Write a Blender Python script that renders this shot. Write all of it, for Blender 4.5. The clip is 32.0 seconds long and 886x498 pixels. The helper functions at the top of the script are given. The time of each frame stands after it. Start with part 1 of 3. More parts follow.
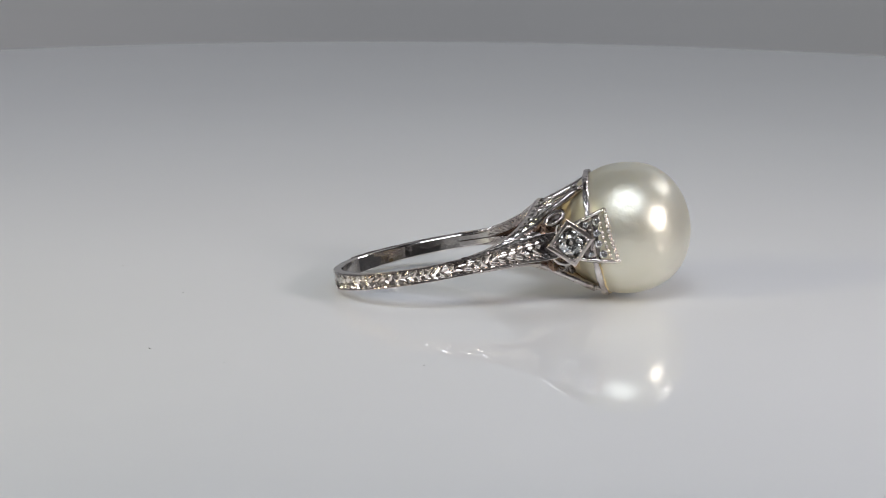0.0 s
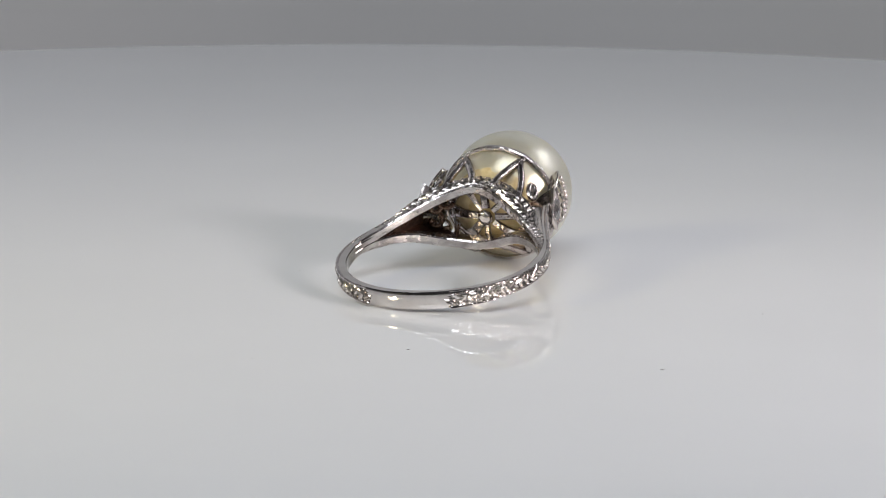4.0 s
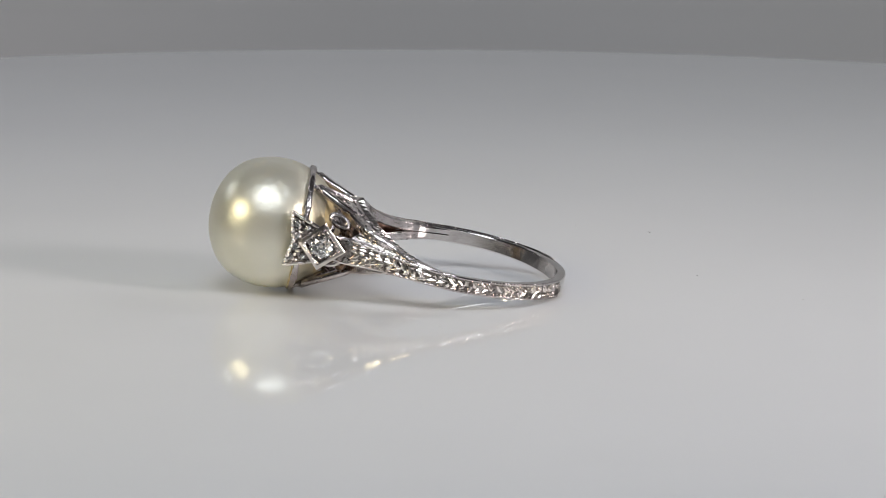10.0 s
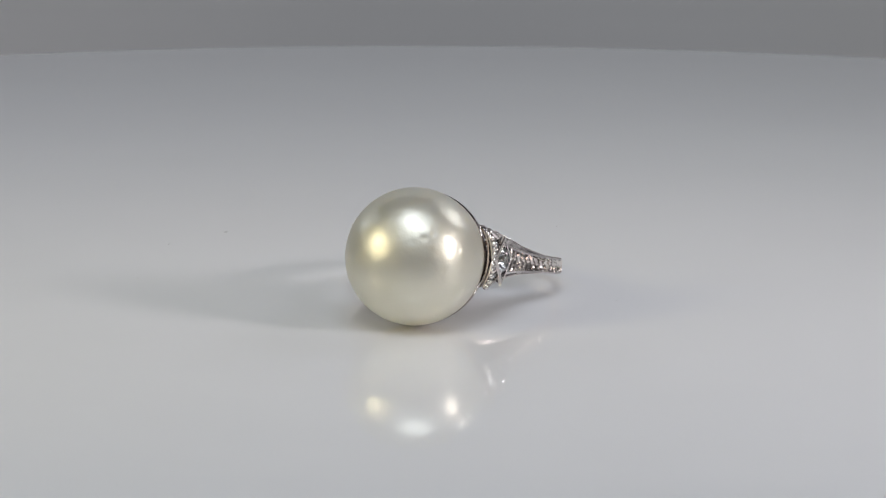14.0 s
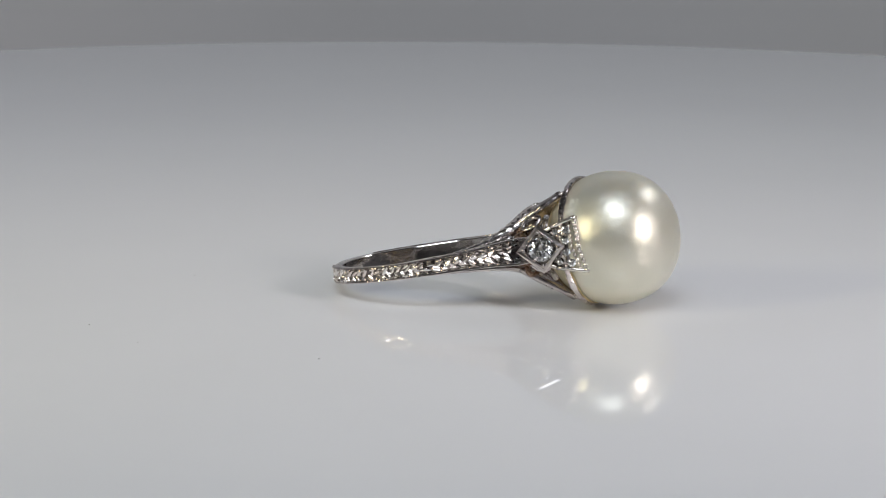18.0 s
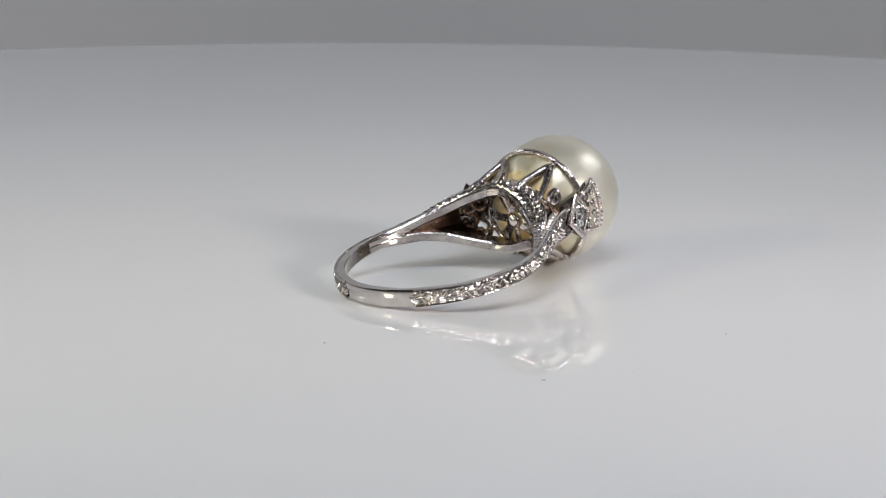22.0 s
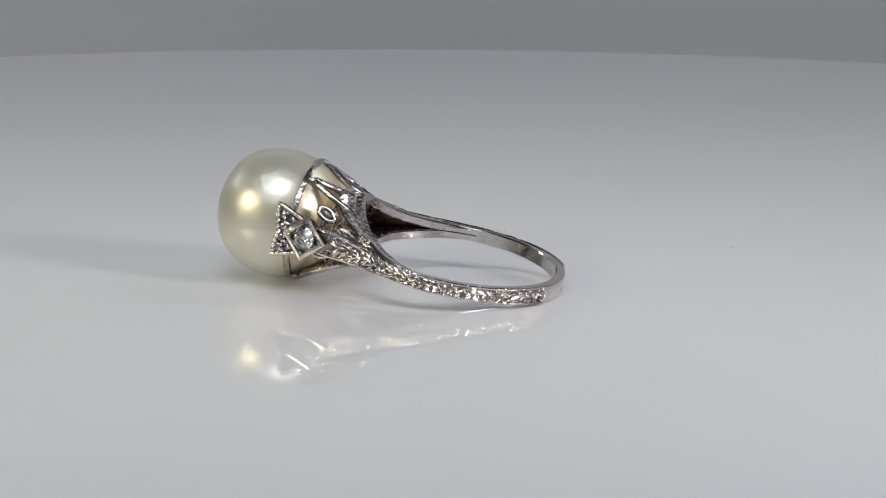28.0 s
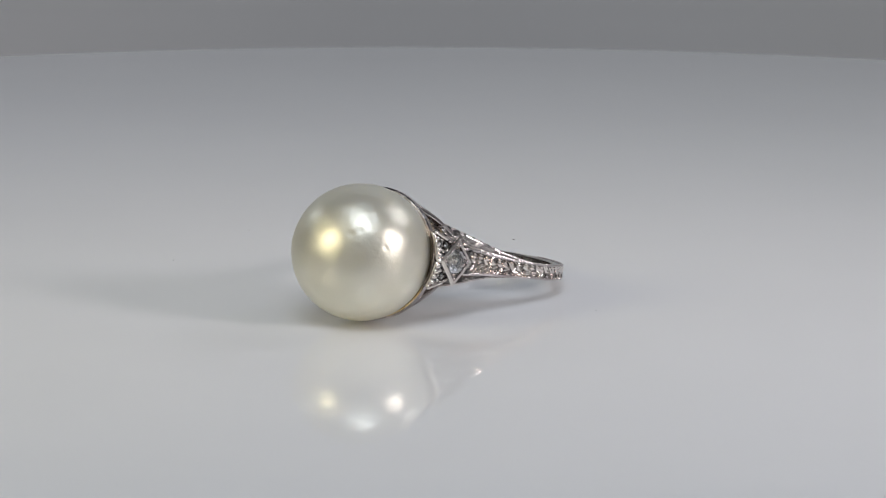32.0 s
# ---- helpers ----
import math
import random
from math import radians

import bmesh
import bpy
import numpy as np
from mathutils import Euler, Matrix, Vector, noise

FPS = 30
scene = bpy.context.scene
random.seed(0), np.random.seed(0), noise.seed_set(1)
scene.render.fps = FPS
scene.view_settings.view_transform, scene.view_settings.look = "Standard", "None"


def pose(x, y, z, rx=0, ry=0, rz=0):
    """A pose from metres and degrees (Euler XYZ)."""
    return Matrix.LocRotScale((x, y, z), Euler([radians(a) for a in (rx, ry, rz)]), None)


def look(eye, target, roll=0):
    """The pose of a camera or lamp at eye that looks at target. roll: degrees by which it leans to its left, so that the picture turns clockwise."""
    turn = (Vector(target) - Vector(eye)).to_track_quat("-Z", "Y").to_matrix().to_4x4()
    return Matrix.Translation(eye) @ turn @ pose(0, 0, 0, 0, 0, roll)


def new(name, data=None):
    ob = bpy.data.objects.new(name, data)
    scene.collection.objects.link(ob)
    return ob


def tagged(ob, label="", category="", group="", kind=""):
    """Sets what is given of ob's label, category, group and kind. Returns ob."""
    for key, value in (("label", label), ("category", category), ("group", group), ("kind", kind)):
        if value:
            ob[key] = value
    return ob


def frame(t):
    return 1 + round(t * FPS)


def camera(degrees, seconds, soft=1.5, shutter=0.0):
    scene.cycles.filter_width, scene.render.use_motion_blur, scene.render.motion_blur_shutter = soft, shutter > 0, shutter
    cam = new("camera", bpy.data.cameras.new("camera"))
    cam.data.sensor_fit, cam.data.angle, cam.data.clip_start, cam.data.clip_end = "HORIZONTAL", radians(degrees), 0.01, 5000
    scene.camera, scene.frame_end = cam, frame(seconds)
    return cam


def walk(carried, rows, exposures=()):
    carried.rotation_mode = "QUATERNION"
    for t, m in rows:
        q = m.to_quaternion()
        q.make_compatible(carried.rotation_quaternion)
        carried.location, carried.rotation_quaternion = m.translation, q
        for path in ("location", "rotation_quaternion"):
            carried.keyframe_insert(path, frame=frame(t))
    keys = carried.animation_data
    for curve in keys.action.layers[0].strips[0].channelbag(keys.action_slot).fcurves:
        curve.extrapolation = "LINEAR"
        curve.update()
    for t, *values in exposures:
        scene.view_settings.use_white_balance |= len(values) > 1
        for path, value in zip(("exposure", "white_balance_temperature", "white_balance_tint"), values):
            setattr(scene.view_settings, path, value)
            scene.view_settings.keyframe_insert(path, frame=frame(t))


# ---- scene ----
SECONDS = 32.0
cam = camera(17.48, SECONDS, soft=0.75)
cam.data.dof.use_dof, cam.data.dof.focus_distance, cam.data.dof.aperture_fstop = True, 0.262, 140.0
EYE = Vector((0.0, -0.25875, 0.05587))
PITCH, YAW, ROLL = radians(11.447), radians(0.131), 0.465
AIM = Vector((-math.sin(YAW) * math.cos(PITCH), math.cos(YAW) * math.cos(PITCH), -math.sin(PITCH)))
VIEW = look(EYE, EYE + AIM, ROLL)
walk(cam, [(0.0, VIEW), (SECONDS, VIEW)], exposures=[
    (0.0, 0.03, 6430, 10), (3.0, 0.12, 6470, 10), (5.5, 0.18, 6480, 10), (7.8, 0.17, 6500, 10), (9.0, 0.06, 6530, 10), (11.5, 0.02, 6540, 10),
    (13.0, -0.02, 6430, 10), (17.0, -0.04, 6400, 10), (19.0, 0.07, 6430, 10), (22.0, 0.15, 6470, 10), (24.4, 0.20, 6500, 10), (27.0, 0.13, 6450, 10),
    (28.4, 0.01, 6380, 10), (SECONDS, -0.03, 6390, 10)])


TURN = 360.0 / 18.92          # degrees a second
MM = 0.001


# ---- world and lamps ----
world = bpy.data.worlds.new("studio_world")
scene.world = world
world.use_nodes = True
world.node_tree.nodes["Background"].inputs["Color"].default_value = (0.62, 0.64, 0.68, 1)
world.node_tree.nodes["Background"].inputs["Strength"].default_value = 0.15


def area_lamp(name, at, target, sx, sy, watts, colour, shape="RECTANGLE", spread=180):
    d = bpy.data.lights.new(name, "AREA")
    d.shape, d.size, d.size_y, d.energy, d.color = shape, sx, sy, watts, colour
    d.spread = radians(spread)
    ob = new(name, d)
    ob.matrix_world = look(at, target)
    return ob


area_lamp("lamp_left", (-0.262, -0.15, 0.125), (0.0, 0.02, 0), 0.074, 0.074, 0.022, (1.0, 0.90, 0.60), "DISK", 45)
area_lamp("lamp_right", (0.268, -0.168, 0.118), (0.0, 0.02, 0), 0.074, 0.074, 0.042, (1.0, 0.92, 0.90), "DISK", 45)
area_lamp("lamp_overhead", (-0.03, -0.36, 0.64), (0.18, 0.60, 0.10), 0.40, 0.38, 2.66, (0.84, 0.905, 1.0))
# added fill with no known source, lifting the side towards the camera
area_lamp("fill_front", (-0.10, -0.56, 0.43), (0, 0.05, 0.0), 0.26, 0.20, 0.14, (0.86, 0.91, 1.0), "ELLIPSE")
area_lamp("lamp_rear", (0.30, 0.16, 0.29), (0, 0.02, 0), 0.05, 0.10, 0.040, (0.97, 0.96, 1.0), "RECTANGLE", 80)
area_lamp("lamp_rear_left", (-0.36, 0.15, 0.24), (0, 0.02, 0), 0.05, 0.05, 0.016, (0.88, 0.93, 1.0), "RECTANGLE", 80)


# ---- materials ----
def material(name):
    m = bpy.data.materials.new(name)
    m.use_nodes = True
    return m, m.node_tree.nodes, m.node_tree.links, m.node_tree.nodes["Principled BSDF"]


def noise_node(nodes, links, scale, detail=4.0, rough=0.55):
    co = nodes.new("ShaderNodeTexCoord")
    n = nodes.new("ShaderNodeTexNoise")
    n.inputs["Scale"].default_value, n.inputs["Detail"].default_value = scale, detail
    n.inputs["Roughness"].default_value = rough
    links.new(co.outputs["Object"], n.inputs["Vector"])
    return n


def span(nodes, links, source, lo, hi, a=0.3, b=0.7):
    r = nodes.new("ShaderNodeMapRange")
    r.inputs["From Min"].default_value, r.inputs["From Max"].default_value = a, b
    r.inputs["To Min"].default_value, r.inputs["To Max"].default_value = lo, hi
    links.new(source, r.inputs["Value"])
    return r.outputs["Result"]


def blend(nodes, links, fac, a, b):
    x = nodes.new("ShaderNodeMix")
    x.data_type = "RGBA"
    links.new(fac, x.inputs["Factor"])
    x.inputs["A"].default_value, x.inputs["B"].default_value = (*a, 1), (*b, 1)
    return x.outputs["Result"]


def bump(nodes, links, source, bsdf, strength, distance):
    b = nodes.new("ShaderNodeBump")
    b.inputs["Strength"].default_value, b.inputs["Distance"].default_value = strength, distance
    links.new(source, b.inputs["Height"])
    links.new(b.outputs["Normal"], bsdf.inputs["Normal"])


def metal_material(name, light, dark, r0, r1, relief, hand=0.35, sway=0.0):
    m, nodes, links, p = material(name)
    p.inputs["Metallic"].default_value = 1.0
    big = noise_node(nodes, links, 420, 3)
    fine = noise_node(nodes, links, 3800, 3)
    links.new(blend(nodes, links, span(nodes, links, big.outputs["Fac"], 0, 1), dark, light), p.inputs["Base Color"])
    links.new(span(nodes, links, fine.outputs["Fac"], r0, r1), p.inputs["Roughness"])
    wave = noise_node(nodes, links, 1300, 2)
    b0, b1 = nodes.new("ShaderNodeBump"), nodes.new("ShaderNodeBump")
    b0.inputs["Strength"].default_value, b0.inputs["Distance"].default_value = hand, 0.00012
    b1.inputs["Strength"].default_value, b1.inputs["Distance"].default_value = relief, 0.00004
    links.new(wave.outputs["Fac"], b0.inputs["Height"])
    if sway:
        slow = nodes.new("ShaderNodeBump")
        slow.inputs["Strength"].default_value, slow.inputs["Distance"].default_value = sway, 0.0006
        links.new(noise_node(nodes, links, 260, 1).outputs["Fac"], slow.inputs["Height"])
        links.new(slow.outputs["Normal"], b0.inputs["Normal"])
    links.new(fine.outputs["Fac"], b1.inputs["Height"])
    links.new(b0.outputs["Normal"], b1.inputs["Normal"])
    links.new(b1.outputs["Normal"], p.inputs["Normal"])
    return m


def plain_material(name, a, b, scale, roughness, relief=0.0, size=0.001):
    m, nodes, links, p = material(name)
    n = noise_node(nodes, links, scale, 5)
    links.new(blend(nodes, links, span(nodes, links, n.outputs["Fac"], 0, 1), a, b), p.inputs["Base Color"])
    p.inputs["Roughness"].default_value = roughness
    if relief:
        bump(nodes, links, n.outputs["Fac"], p, relief, size)
    return m


def pearl_material():
    m, nodes, links, p = material("nacre")
    soft = noise_node(nodes, links, 160, 2)
    fine = noise_node(nodes, links, 620, 3)
    stain_shade = nodes.new("ShaderNodeMix")
    stain_shade.data_type = "RGBA"
    links.new(blend(nodes, links, span(nodes, links, soft.outputs["Fac"], 0, 1), (0.675, 0.655, 0.55), (0.725, 0.705, 0.61)), stain_shade.inputs["A"])
    stain_shade.inputs["B"].default_value = (0.62, 0.50, 0.27, 1)
    links.new(stain_shade.outputs["Result"], p.inputs["Base Color"])
    # glue yellow and the basket's amber shade, painted on the pearl's back
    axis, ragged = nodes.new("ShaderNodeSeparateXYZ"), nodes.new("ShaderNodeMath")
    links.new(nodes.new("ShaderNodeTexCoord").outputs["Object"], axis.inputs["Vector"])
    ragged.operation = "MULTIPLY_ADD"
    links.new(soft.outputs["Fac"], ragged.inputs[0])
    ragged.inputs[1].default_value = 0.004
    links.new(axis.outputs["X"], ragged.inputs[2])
    links.new(span(nodes, links, ragged.outputs["Value"], 0.0, 0.70, 0.0186, 0.0140), stain_shade.inputs["Factor"])
    p.inputs["Roughness"].default_value = 0.395
    p.inputs["Subsurface Weight"].default_value = 0.6
    p.inputs["Subsurface Radius"].default_value = (1.0, 0.9, 0.7)
    p.inputs["Subsurface Scale"].default_value = 0.005
    p.inputs["IOR"].default_value = 1.66
    p.inputs["Metallic"].default_value = 0.70
    p.inputs["Coat Weight"].default_value, p.inputs["Coat Roughness"].default_value = 0.035, 0.10
    p.inputs["Coat IOR"].default_value = 1.6
    swell, b = nodes.new("ShaderNodeBump"), nodes.new("ShaderNodeBump")
    swell.inputs["Strength"].default_value, swell.inputs["Distance"].default_value = 0.35, 0.0004
    links.new(noise_node(nodes, links, 330, 2).outputs["Fac"], swell.inputs["Height"])
    b.inputs["Strength"].default_value, b.inputs["Distance"].default_value = 0.5, 0.00012
    links.new(fine.outputs["Fac"], b.inputs["Height"])
    links.new(swell.outputs["Normal"], b.inputs["Normal"])
    links.new(b.outputs["Normal"], p.inputs["Normal"])
    links.new(b.outputs["Normal"], p.inputs["Coat Normal"])
    return m


def gloss_white():
    m, nodes, links, p = material("glossy_white_acrylic")
    n = noise_node(nodes, links, 18, 4)
    links.new(blend(nodes, links, span(nodes, links, n.outputs["Fac"], 0, 1), (0.80, 0.80, 0.80), (0.83, 0.83, 0.83)), p.inputs["Base Color"])
    p.inputs["Roughness"].default_value = 0.005
    p.inputs["IOR"].default_value = 1.68
    return m


def diamond_material():
    m, nodes, links, p = material("diamond")
    p.inputs["Base Color"].default_value = (0.97, 0.95, 0.92, 1)
    p.inputs["Transmission Weight"].default_value = 1.0
    p.inputs["Roughness"].default_value = 0.0
    p.inputs["IOR"].default_value = 2.3
    return m


METAL = metal_material("white_gold", (0.74, 0.69, 0.665), (0.34, 0.295, 0.29), 0.12, 0.30, 0.3, 0.9)
POLISHED = metal_material("polished_white_gold", (0.75, 0.715, 0.685), (0.58, 0.535, 0.51), 0.06, 0.17, 0.08, 0.12, 0.26)
WORN = metal_material("worn_white_gold", (0.90, 0.845, 0.785), (0.62, 0.565, 0.53), 0.10, 0.28, 0.25, 0.4)
# brown oxide, with the closed hollow's shade put into the same colour
OXIDE_SHADE = metal_material("oxide_shade", (0.26, 0.16, 0.12), (0.035, 0.022, 0.018), 0.25, 0.5, 0.6, 1.0)
DARK_RECESS = metal_material("dark_recess_metal", (0.15, 0.128, 0.12), (0.045, 0.036, 0.034), 0.20, 0.40, 0.6)
CUT = metal_material("cut_white_gold", (0.42, 0.38, 0.36), (0.09, 0.076, 0.076), 0.15, 0.32, 0.6)
AGED = metal_material("brown_aged_gold", (0.42, 0.29, 0.21), (0.10, 0.06, 0.045), 0.18, 0.40, 0.6)
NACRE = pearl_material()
CEMENT_BOUNCE = plain_material("amber_cement_bounce", (0.50, 0.35, 0.15), (0.80, 0.67, 0.40), 700, 0.30, 0.3, 0.0001)
ACRYLIC = gloss_white()
STONE = diamond_material()
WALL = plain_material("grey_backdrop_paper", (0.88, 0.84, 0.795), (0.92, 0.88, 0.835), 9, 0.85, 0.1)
PALE = plain_material("grey_room_paint", (0.35, 0.34, 0.335), (0.40, 0.39, 0.385), 6, 0.8, 0.1)
DARK = plain_material("dim_room_paint", (0.17, 0.155, 0.15), (0.21, 0.195, 0.19), 6, 0.8, 0.1)
RUBBER = plain_material("black_plastic", (0.03, 0.03, 0.03), (0.05, 0.05, 0.05), 60, 0.45, 0.1)
DUST = plain_material("dust", (0.30, 0.29, 0.28), (0.45, 0.44, 0.42), 900, 0.9)


# ---- mesh helpers ----
def part(name, bm, mat, parent=None, label="", smooth=True):
    me = bpy.data.meshes.new(name)
    for f in bm.faces:
        f.smooth = bool(smooth)
    bm.to_mesh(me)
    bm.free()
    if smooth == "edges":
        me.set_sharp_from_angle(angle=radians(28))
    me.materials.append(mat)
    ob = new(name, me)
    ob.parent = parent
    return tagged(ob, label)


def box(bm, lo, hi):
    lo, hi = Vector(lo), Vector(hi)
    r = bmesh.ops.create_cube(bm, size=1.0)
    for v in r["verts"]:
        v.co = Vector([(lo[i] + hi[i]) / 2 + v.co[i] * (hi[i] - lo[i]) for i in range(3)])
    return r["verts"]


def lathe(bm, profile, steps):
    """Turns a profile of (radius, z) about the z axis; radius 0 closes it."""
    rings = []
    for r, z in profile:
        if r <= 1e-9:
            rings.append([bm.verts.new((0, 0, z))])
        else:
            rings.append([bm.verts.new((r * math.cos(2 * math.pi * k / steps), r * math.sin(2 * math.pi * k / steps), z)) for k in range(steps)])
    for a, b in zip(rings, rings[1:]):
        for k in range(steps):
            j = (k + 1) % steps
            if len(a) == 1 and len(b) > 1:
                bm.faces.new((a[0], b[k], b[j]))
            elif len(b) == 1 and len(a) > 1:
                bm.faces.new((a[k], b[0], a[j]))
            elif len(a) > 1:
                bm.faces.new((a[k], b[k], b[j], a[j]))
    bmesh.ops.recalc_face_normals(bm, faces=bm.faces)


def sweep(bm, path, across, section, closed=False):
    """Carries a closed section of (a, b) along the path. across(i, tangent) gives the direction of a; b is at right angles to it
    and to the path. section(i) gives the section's points."""
    n = len(path)
    rings = []
    for i, p in enumerate(path):
        q0 = path[(i - 1) % n] if closed or i > 0 else path[i]
        q1 = path[(i + 1) % n] if closed or i < n - 1 else path[i]
        t = (Vector(q1) - Vector(q0)).normalized()
        a = Vector(across(i, t))
        a = (a - t * a.dot(t)).normalized()
        b = t.cross(a)
        rings.append([bm.verts.new(Vector(p) + a * x + b * y) for x, y in section(i)])
    m = len(rings[0])
    pairs = list(zip(rings, rings[1:])) + ([(rings[-1], rings[0])] if closed else [])
    for r0, r1 in pairs:
        for k in range(m):
            j = (k + 1) % m
            bm.faces.new((r0[k], r1[k], r1[j], r0[j]))
    if not closed:
        bm.faces.new(rings[0])
        bm.faces.new(list(reversed(rings[-1])))
    bmesh.ops.recalc_face_normals(bm, faces=bm.faces)


def oval(a, b, steps=8):
    return [(a * math.cos(2 * math.pi * k / steps), b * math.sin(2 * math.pi * k / steps)) for k in range(steps)]


def slab(a, b, c):
    """A rectangle 2a by 2b with its corners cut by c."""
    return [(a, b - c), (a - c, b), (-a + c, b), (-a, b - c), (-a, -b + c), (-a + c, -b), (a - c, -b), (a, -b + c)]


def tube(bm, path, r, steps=7, closed=False, flat=1.0):
    sweep(bm, path, lambda i, t: (0.31, 0.17, 0.93) if abs(t.z) < 0.9 else (1, 0, 0), lambda i: oval(r, r * flat, steps), closed)


def curve(points, steps):
    """A smooth line through the points."""
    pts = [Vector(p) for p in points]
    pts = [2 * pts[0] - pts[1]] + pts + [2 * pts[-1] - pts[-2]]
    out = []
    for i in range(1, len(pts) - 2):
        p0, p1, p2, p3 = pts[i - 1:i + 3]
        for k in range(steps):
            t = k / steps
            out.append(0.5 * (2 * p1 + (p2 - p0) * t + (2 * p0 - 5 * p1 + 4 * p2 - p3) * t * t + (3 * p1 - p0 - 3 * p2 + p3) * t ** 3))
    return out + [pts[-2]]


def bead(bm, at, r):
    m = Matrix.Translation(at) @ Matrix.Rotation(random.uniform(0, 3), 4, "X")
    bmesh.ops.create_icosphere(bm, subdivisions=1, radius=r, matrix=m)


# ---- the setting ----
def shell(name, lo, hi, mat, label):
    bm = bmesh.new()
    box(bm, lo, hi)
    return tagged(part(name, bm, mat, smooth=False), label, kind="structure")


shell("floor", (-0.90, -1.10, -0.09), (0.90, 1.20, -0.06), DARK, "dim grey bench top under the turntable")
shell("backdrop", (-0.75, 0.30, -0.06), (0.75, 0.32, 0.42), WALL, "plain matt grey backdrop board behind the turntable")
shell("wall_north", (-0.90, 1.20, -0.09), (0.90, 1.23, 1.00), DARK, "dim plain wall far behind the turntable")
shell("wall_south", (-0.90, -1.13, -0.09), (0.90, -1.10, 1.00), PALE, "dim plain wall closing the room")
shell("wall_west", (-0.93, -1.13, -0.09), (-0.90, 1.23, 1.00), PALE, "dim plain wall closing the room")
shell("wall_east", (0.90, -1.13, -0.09), (0.93, 1.23, 1.00), PALE, "dim plain wall closing the room")
shell("ceiling", (-0.93, -1.13, 1.00), (0.93, 1.23, 1.03), DARK, "dim plain ceiling over the turntable")


# ---- the turntable ----
def turntable():
    top = tagged(new("turntable"), "glossy white round turntable slowly turning under the ring", "turntable")
    R = 0.179
    bm = bmesh.new()
    lathe(bm, [(0, 0), (R - 0.006, 0)] + [(R - 0.006 + 0.006 * math.sin(a), -0.006 + 0.006 * math.cos(a)) for a in [radians(x) for x in (15, 30, 45, 60, 75, 90)]]
          + [(R, -0.010), (R - 0.003, -0.012), (0, -0.012)], 192)
    disc = part("disc", bm, ACRYLIC, top)
    bm = bmesh.new()
    lathe(bm, [(0, -0.012), (0.09, -0.012), (0.092, -0.014), (0.10, -0.056), (0.098, -0.0585), (0, -0.0585)], 96)
    part("base", bm, RUBBER, top, "black plastic drive base")
    return top


TABLE = turntable()


# ---- the ring, in millimetres: u towards the pearl, v across, w along the finger ----
RING = tagged(new("pearl_ring"), "white gold ring with cream pearl lying sideways on white turntable", "ring")
PEARL_U, PEARL_R = 17.3, 6.0
BAND_R = 9.8


def lean_to(u):
    f = min(1.0, max(0.0, (u + 7.0) / 12.0))
    return 0.32 * f * f * (3 - 2 * f)


def skew(p):
    """The mount sits a little to one side of the band."""
    return Vector((p[0], p[1] + lean_to(p[0]), p[2]))


def mm(*p):
    return Vector(p) * MM


PITS = [(Vector((0.66, 0.74, 0.15)).normalized(), 0.030, 0.010), (Vector((0.93, 0.30, 0.28)).normalized(), 0.05, 0.006),
        (Vector((0.70, 0.50, 0.55)).normalized(), 0.06, 0.006), (Vector((0.86, 0.42, 0.35)).normalized(), 0.035, 0.008)]


SCUFF = Vector((0.76, 0.62, 0.20)).normalized()


def pearl():
    bm = bmesh.new()
    bmesh.ops.create_uvsphere(bm, u_segments=224, v_segments=144, radius=PEARL_R * MM)
    for v in bm.verts:
        d = v.co.normalized()
        a = math.degrees(math.acos(max(-1.0, min(1.0, d.x))))
        k = 0.036 * math.exp(-((a - 48) / 26) ** 2) - 0.004 + 0.004 * noise.noise(d * 1.7) + 0.0022 * noise.noise(d * 4.5) + 0.0008 * noise.noise(d * 13) + 0.0022 * math.exp(-((d - SCUFF).length / 0.32) ** 2) * noise.noise(d * 24)
        for pit, wide, deep in PITS:
            k -= deep * math.exp(-((d - pit).length / wide) ** 2)
        v.co *= 0.993 + k
        v.co += mm(PEARL_U, 0, 0)
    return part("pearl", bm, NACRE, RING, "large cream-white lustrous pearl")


def shank_line():
    """The middle of the outer face, from the foot of the band round to one shoulder (v > 0)."""
    pts = []
    for k in range(0, 49):
        a = radians(2 * k)
        pts.append(Vector((-BAND_R * math.cos(a), BAND_R * math.sin(a), 0)))
    u, v = pts[-1].x, pts[-1].y
    tail = curve([(u, v, 0), (3.2, 9.26, 0), (5.2, 8.5, 0), (7.4, 7.6, 0), (9.7, 6.85, 0), (12.3, 6.25, 0)], 7)
    return pts + tail[1:]


LINE = shank_line()
ALONG = [0.0]
for i in range(1, len(LINE)):
    ALONG.append(ALONG[-1] + (LINE[i] - LINE[i - 1]).length)


def half_width(s):
    """Half the width of the band's outer face at s mm from the foot."""
    return float(np.interp(s, (0, 4.5, 10, 12.7, 15.4, 17.7, 20.4, 23.2, 25, 26.6, 28.4), (0.82, 0.79, 0.69, 0.68, 0.68, 0.70, 0.75, 0.88, 1.04, 1.18, 1.08)))


def rise(s):
    """How far the shoulder's middle lies above the band's middle, s mm from the foot."""
    return float(np.interp(s, (17, 20.4, 23.2, 25, 28), (0.0, 0.07, 0.18, 0.25, 0.30)))


def on_line(s):
    for i in range(1, len(ALONG)):
        if ALONG[i] >= s:
            k = (s - ALONG[i - 1]) / (ALONG[i] - ALONG[i - 1])
            return LINE[i - 1].lerp(LINE[i], k), (LINE[i] - LINE[i - 1]).normalized()
    return LINE[-1], (LINE[-1] - LINE[-2]).normalized()


def mirrored(pts, side):
    return [Vector((p[0], p[1] * side, p[2])) for p in pts]


